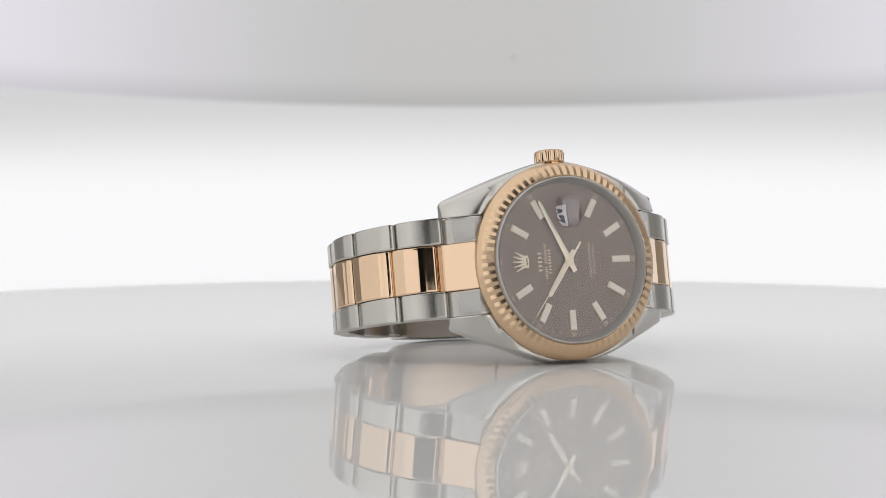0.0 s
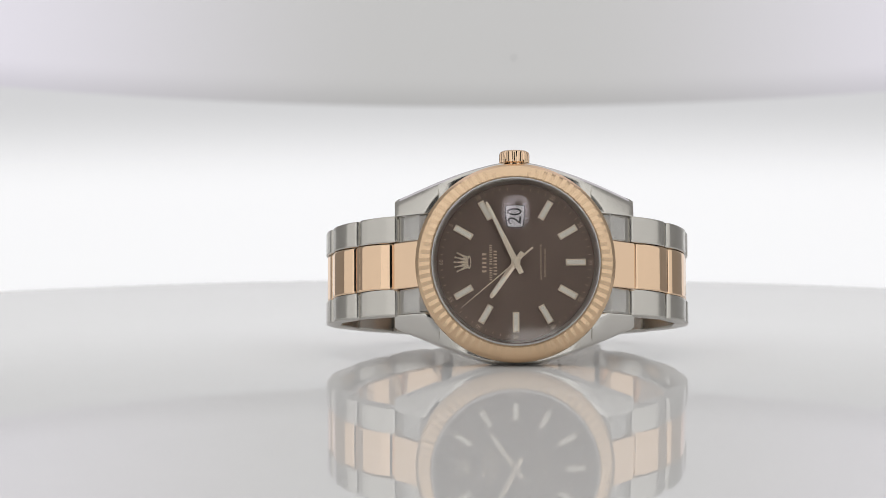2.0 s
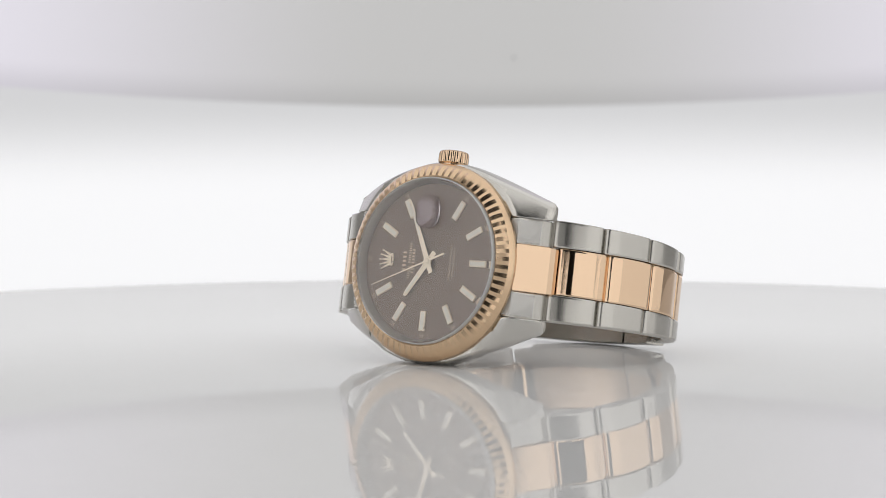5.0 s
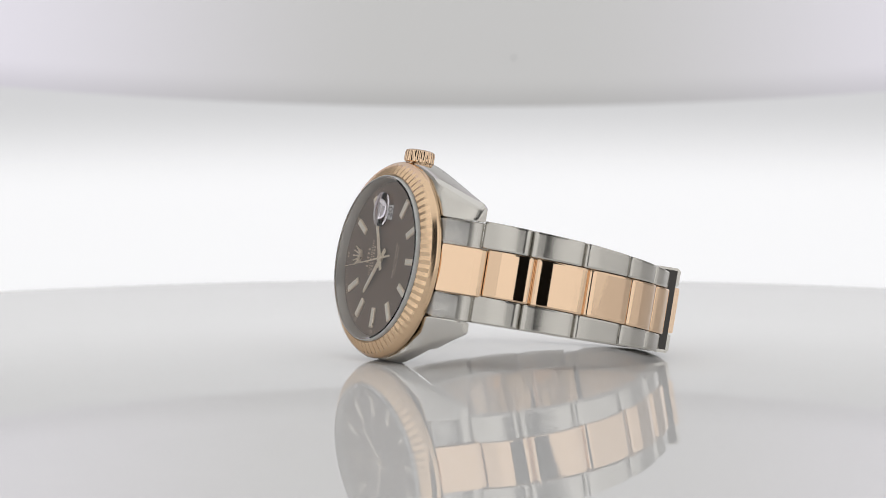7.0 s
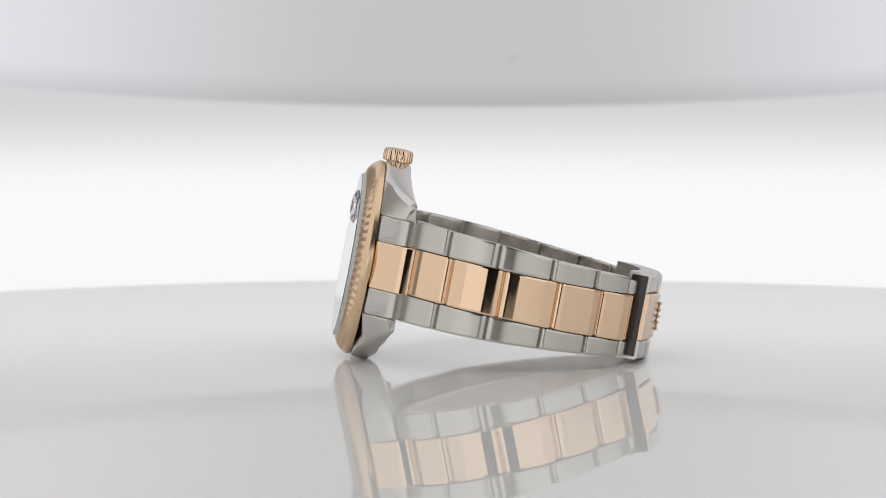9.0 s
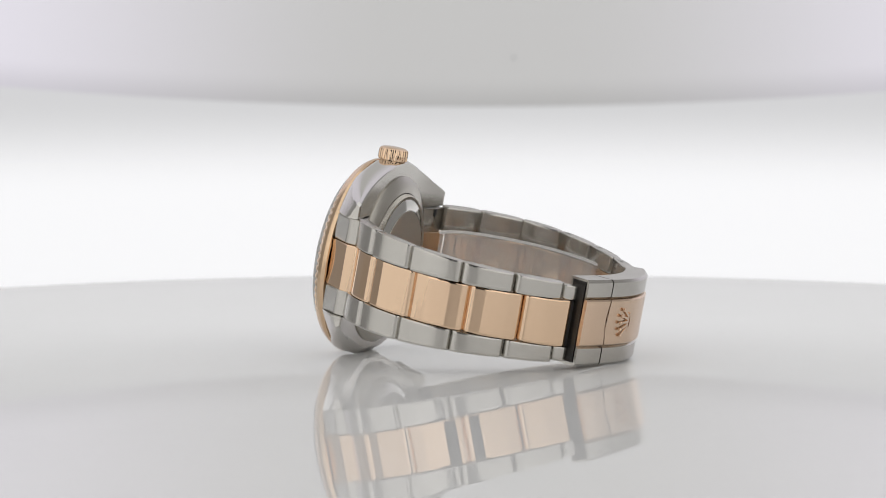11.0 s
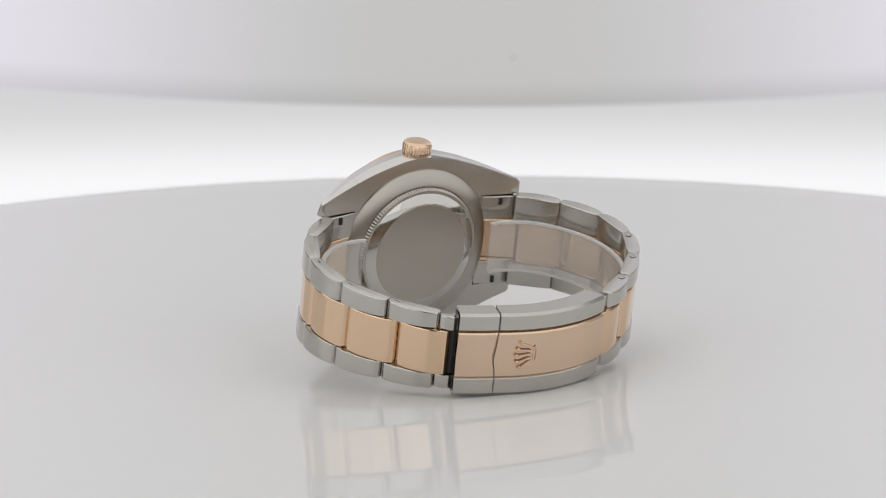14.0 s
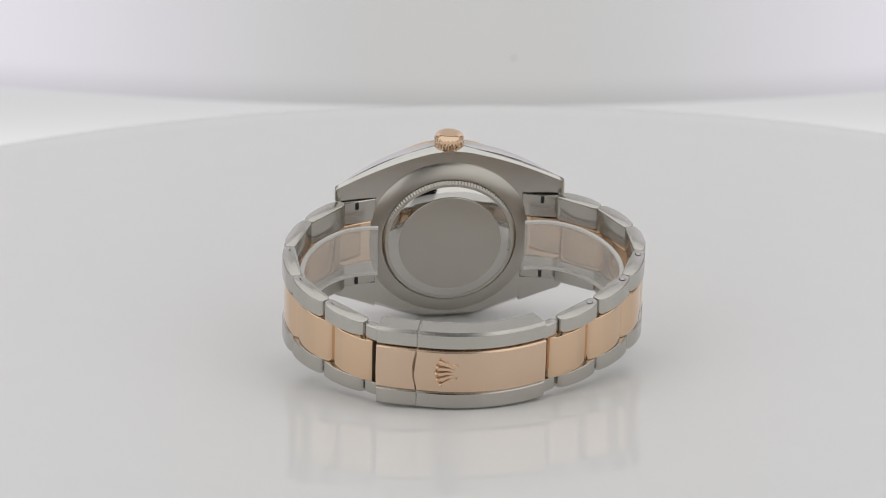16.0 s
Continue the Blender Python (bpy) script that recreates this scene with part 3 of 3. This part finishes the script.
def band(path, v0, v1, thick, steps_out=0.0, edge=0.25, bow=(0.0, 0.0), centre=None):
    """A bar that follows a path of (x, n) between the heights v0 and v1. bow: how far its two ends swell along the path."""
    bm = bmesh.new()
    loops = []
    n = len(path)
    for i, p in enumerate(path):
        a, b = Vector(path[max(i - 1, 0)]), Vector(path[min(i + 1, n - 1)])
        d = (b - a).normalized()
        out = Vector((-d.y, d.x))
        if out.dot(Vector(p) - Vector((0, -32))) < 0:
            out = -out
        o = Vector(p) + out * steps_out
        q = o - out * thick
        e = o - out * edge
        c = droop(p[1]) if centre is None else centre
        swell = bow[0] if i == 0 else bow[1] if i == n - 1 else 0.0
        loop = [(q.x, v0 + c, q.y), (e.x, v0 + c, e.y)]
        for v in (v0 + edge, v0 + edge * 2, *[v0 + (v1 - v0) * k / 8 for k in range(3, 6)], v1 - edge * 2, v1 - edge):
            u = 2 * (v - v0) / (v1 - v0) - 1
            f = o + d * swell * (1 - u * u)
            loop.append((f.x, v + c, f.y))
        loops.append(loop + [(e.x, v1 + c, e.y), (q.x, v1 + c, q.y)])
    loft(bm, loops)
    return bm


def block(outline, sgn, v0, v1, edge=0.15):
    """A closed outline of (x, n), mirrored by sgn, drawn out between two heights with softened edges."""
    c = Vector((sum(p[0] for p in outline), sum(p[1] for p in outline))) / len(outline)

    def ring(v, grow):
        pts = []
        for p in outline:
            q = Vector(p)
            q = q + (c - q).normalized() * grow
            pts.append((sgn * q.x, v, q.y))
        return pts
    bm = bmesh.new()
    loft(bm, [ring(v0, edge), ring(v0 + edge, 0), ring(v1 - edge, 0), ring(v1, edge)])
    return bm


def shifted(path):
    """The same line with its inner corners moved on along the chain, more so towards the clasp."""
    out = [path[0]]
    for i, (p, q) in enumerate(zip(path[1:-1], path[2:])):
        d = (Vector(q) - Vector(p)).normalized()
        out.append(tuple(Vector(p) + d * (1.4 + 0.4 * i)))
    return out + [path[-1]]


GOLD_HALF = 4.7


def screw(link, p0, p1, slotted):
    """A flush pin head on the upper edge of a link, slotted on the screwed side."""
    a, c = Vector(p0), Vector(p1)
    d = (c - a).normalized()
    out = Vector((-d.y, d.x))
    if out.dot(a - Vector((0, -32))) < 0:
        out = -out
    q = a + d * 2.0 - out * 1.3
    v = half_width(q.y) + droop(q.y)
    m = Matrix.Translation((q.x, v + 0.01, q.y)) @ Matrix(((d.x, out.x, 0, 0), (0, 0, 1, 0), (d.y, out.y, 0, 0), (0, 0, 0, 1)))
    bm = revolve([(0, 0.02), (0.5, 0.02), (0.55, -0.02), (0, -0.02)], 20)
    bm.transform(m)
    pin = part("link_pin", bm, STEEL, link, "flush steel link pin")
    bm = bmesh.new()
    if slotted:
        box(bm, -0.5, 0.5, -0.13, 0.13, 0.0, 0.035, m @ pose(0, 0, 0, 0, 0, 20))
    else:
        loops = []
        for k in range(25):
            ang = 2 * math.pi * k / 24
            loops.append([m @ Vector((r * math.cos(ang), r * math.sin(ang), z)) for r, z in ((0.55, 0.0), (0.65, 0.0), (0.65, 0.03), (0.55, 0.03))])
        loft(bm, loops, caps=False)
    part("pin_mark", bm, GAP_DARK, pin, smooth=0)


def build_bracelet(watch):
    for path in (SIX, TWELVE):
        sgn = 1 if path[0][0] > 0 else -1
        # end link between the lugs
        for lo, hi in ((-9.98, -GOLD_HALF - 0.05), (GOLD_HALF + 0.05, 9.98)):
            bm = block([(15.6, -1.4), (19.3, -1.65), (21.1, -3.75), (23.0, -6.1), (23.25, -7.2), (23.25, -8.2), (22.4, -8.5), (18.5, -7.75), (15.6, -6.9)], sgn, lo, hi)
            end = part("end_link", bm, BRUSHED, watch, "brushed steel end link between the lugs")
            side = 1 if lo > 0 else -1
            # solid black block: the shade inside the slot put in as colour
            bm = bmesh.new()
            box(bm, sgn * 19.6 - 0.35, sgn * 19.6 + 0.35, side * 8.9 - 0.75, side * 8.9 + 0.75, -8.2, -7.7)
            part("spring_bar_slot", bm, BLACK, end, "spring bar slot, its shade painted black", smooth=0)
            lo2, hi2 = lo + 0.35 - 0.42, hi - 0.35 - 0.42
            bm = band([(sgn * 17, -1.5), (sgn * 19.3, -1.66), (sgn * 21.1, -3.75), (sgn * 22.4, -5.35)], lo2, hi2, 0.06, 0.09, 0.02)
            part("protective_sticker", bm, FILM, end, "milky clear protective sticker")
        bm = block([(15.6, -1.36), (19.5, -1.5), (21.9, -4.0), (24.3, -6.5), (24.65, -7.6), (24.6, -9.0), (23.4, -9.3), (18.5, -7.6), (15.6, -6.8)], sgn, -GOLD_HALF, GOLD_HALF)
        part("end_link_centre", bm, GOLD, watch, "polished rose gold end link centre", smooth=20)
        mid = shifted(path)
        mid[0] = (sgn * 24.4, -8.4)
        if sgn > 0:
            mid[-1] = (21.0, -55.3)
        else:
            mid[-1] = (-14.4, -56.9)
        for i in range(len(path) - 1):
            for s in (1, -1):
                lo = (lambda n: GOLD_HALF + 0.06) if s > 0 else (lambda n: -half_width(n))
                hi = (lambda n: half_width(n)) if s > 0 else (lambda n: -GOLD_HALF - 0.06)
                link = part("side_link", piece(path[i], path[i + 1], lo, hi, gap=0.3), BRUSHED, watch, "brushed steel outer bracelet link")
                if s > 0 and i >= len(path) - 4:
                    screw(link, path[i], path[i + 1], sgn > 0)
            part("centre_link", piece(mid[i], mid[i + 1], lambda n: -GOLD_HALF, lambda n: GOLD_HALF, 2.4, 0.6, 0.05, 1.5), GOLD, watch, "polished rose gold centre bracelet link")
    # short adaptor links next to the clasp
    for a, c in ADAPTORS:
        for s in (1, -1):
            lo, hi = (GOLD_HALF + 0.1, 7.7) if s > 0 else (-7.7, -GOLD_HALF - 0.1)
            part("adaptor_link", piece(a, c, lambda n, q=lo: q, lambda n, q=hi: q, 2.0, 0.1, -0.7, 0.7), BRUSHED, watch, "short steel adaptor link")
        # dark band behind the clasp gap, standing in for the shade there
        hub = band([a, tuple((Vector(a) + Vector(c)) / 2), c], -GOLD_HALF, GOLD_HALF, 1.0, -1.4, 0.2)
        part("gap_shade_band", hub, GAP_DARK, watch, "dark band painted as shade behind the clasp gap")


def build_clasp(watch):
    for path, name, label, bow in ((CATCH, "clasp_catch", "steel and gold clasp lever", (-0.1, -0.8)), (COVER, "clasp_cover", "long folding clasp cover", (-0.8, 0.0))):
        body = part(name, band(path, -8.85, -GOLD_HALF - 0.04, 4.7, 0.25, 0.55, centre=CLASP_MID), BRUSHED, watch, label)
        part("upper_flank", band(path, GOLD_HALF + 0.04, 8.7, 4.7, 0.25, 0.55, centre=CLASP_MID), BRUSHED, body)
        part("gold_inlay", band(path, -GOLD_HALF, GOLD_HALF, 4.5, 0.55, 0.3, bow, CLASP_MID), GOLD_SATIN, body, "satin rose gold clasp inlay")
        if name == "clasp_catch":
            # polished end face; the dark it mirrors is painted near-black
            d = (Vector(path[0]) - Vector(path[1])).normalized()
            inward = Vector((-d.y, d.x)) if d.x > 0 else Vector((d.y, -d.x))
            face = Vector(path[0]) + d * 0.16
            p, q = face + inward * 0.45, face + inward * 3.8
            bm = bmesh.new()
            loft(bm, [[(p.x, v, p.y), (q.x, v, q.y), (q.x + d.x * 0.05, v, q.y + d.y * 0.05), (p.x + d.x * 0.05, v, p.y + d.y * 0.05)] for v in (CLASP_MID - 8.2, CLASP_MID + 8.2)])
            part("lever_end", bm, MIRROR_DARK, body, "polished end face of the clasp lever, its dark reflection painted", smooth=0)
        else:
            bm = bmesh.new()
            m = Matrix(((0, 1, 0, 4.9), (1, 0, 0, CLASP_MID), (0, 0, -1, clasp_line(5) - 0.5), (0, 0, 0, 1)))
            coronet(bm, m @ Matrix.Rotation(radians(-4), 4, "X"), 2.0, 0.2, 0.32)
            part("emblem", bm, GOLD_SATIN, body, "raised gold coronet emblem")


def build_films(watch):
    """Milky plastic strips left inside the bracelet."""
    for sgn in (1, -1):
        rows = [(15.5, -11.4), (19.0, -11.4), (24.0, -13.0), (29.0, -17.5), (32.3, -24.0), (33.2, -31.0), (31.6, -38.0), (28.2, -44.0)]
        fine = []
        for i in range(len(rows) - 1):
            p0, p1, p2, p3 = (Vector(rows[min(max(i + k, 0), len(rows) - 1)]) for k in (-1, 0, 1, 2))
            for k in range(6):
                u = k / 6
                q = 0.5 * (2 * p1 + (p2 - p0) * u + (2 * p0 - 5 * p1 + 4 * p2 - p3) * u ** 2 + (3 * p1 - p0 - 3 * p2 + p3) * u ** 3)
                fine.append((sgn * q.x, q.y))
        fine.append((sgn * rows[-1][0], rows[-1][1]))
        strip = part("protective_film", band(fine, -5.4, 5.4, 0.5, 0.0, 0.12), FILM, watch, "milky clear protective plastic strip")
        for v in (-5.7, 5.2):
            part("film_edge", band(fine, v, v + 0.5, 0.9, 0.2, 0.12), FILM_EDGE, strip, "whitish cut edge of the strip")


TILT = 10.7
SEAT = Vector((0.0047, -0.0262, 0.0201))


def build_watch():
    watch = tagged(new("wristwatch"), "steel and rose gold wristwatch with brown dial lying on its side", "watch")
    build_case(watch)
    build_bezel(watch)
    build_crystal(watch)
    build_dial(watch)
    build_crown(watch)
    build_back(watch)
    build_bracelet(watch)
    build_clasp(watch)
    build_films(watch)
    return watch, build_hands(watch)


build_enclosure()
backdrop = build_backdrop()
build_platform()
build_stand()
wristwatch, second_hand = build_watch()


def motions():
    steps = [0.5 * k for k in range(33)]
    spin = lambda t: pose(0, 0, 0, 0, 0, TURN_RATE * (t - 2.2))
    rest = Matrix.Translation(SEAT) @ pose(0, 0, 0, 0, 0, -1.4) @ pose(0, 0, 0, 90 - TILT)
    walk(wristwatch, [(t, spin(t) @ rest) for t in steps])
    walk(second_hand, [(t, dial_turn(6 * (51.3 + t))) for t in steps])
    walk(backdrop, [(t, arm_turn(t)) for t in ARM_TIMES])


motions()
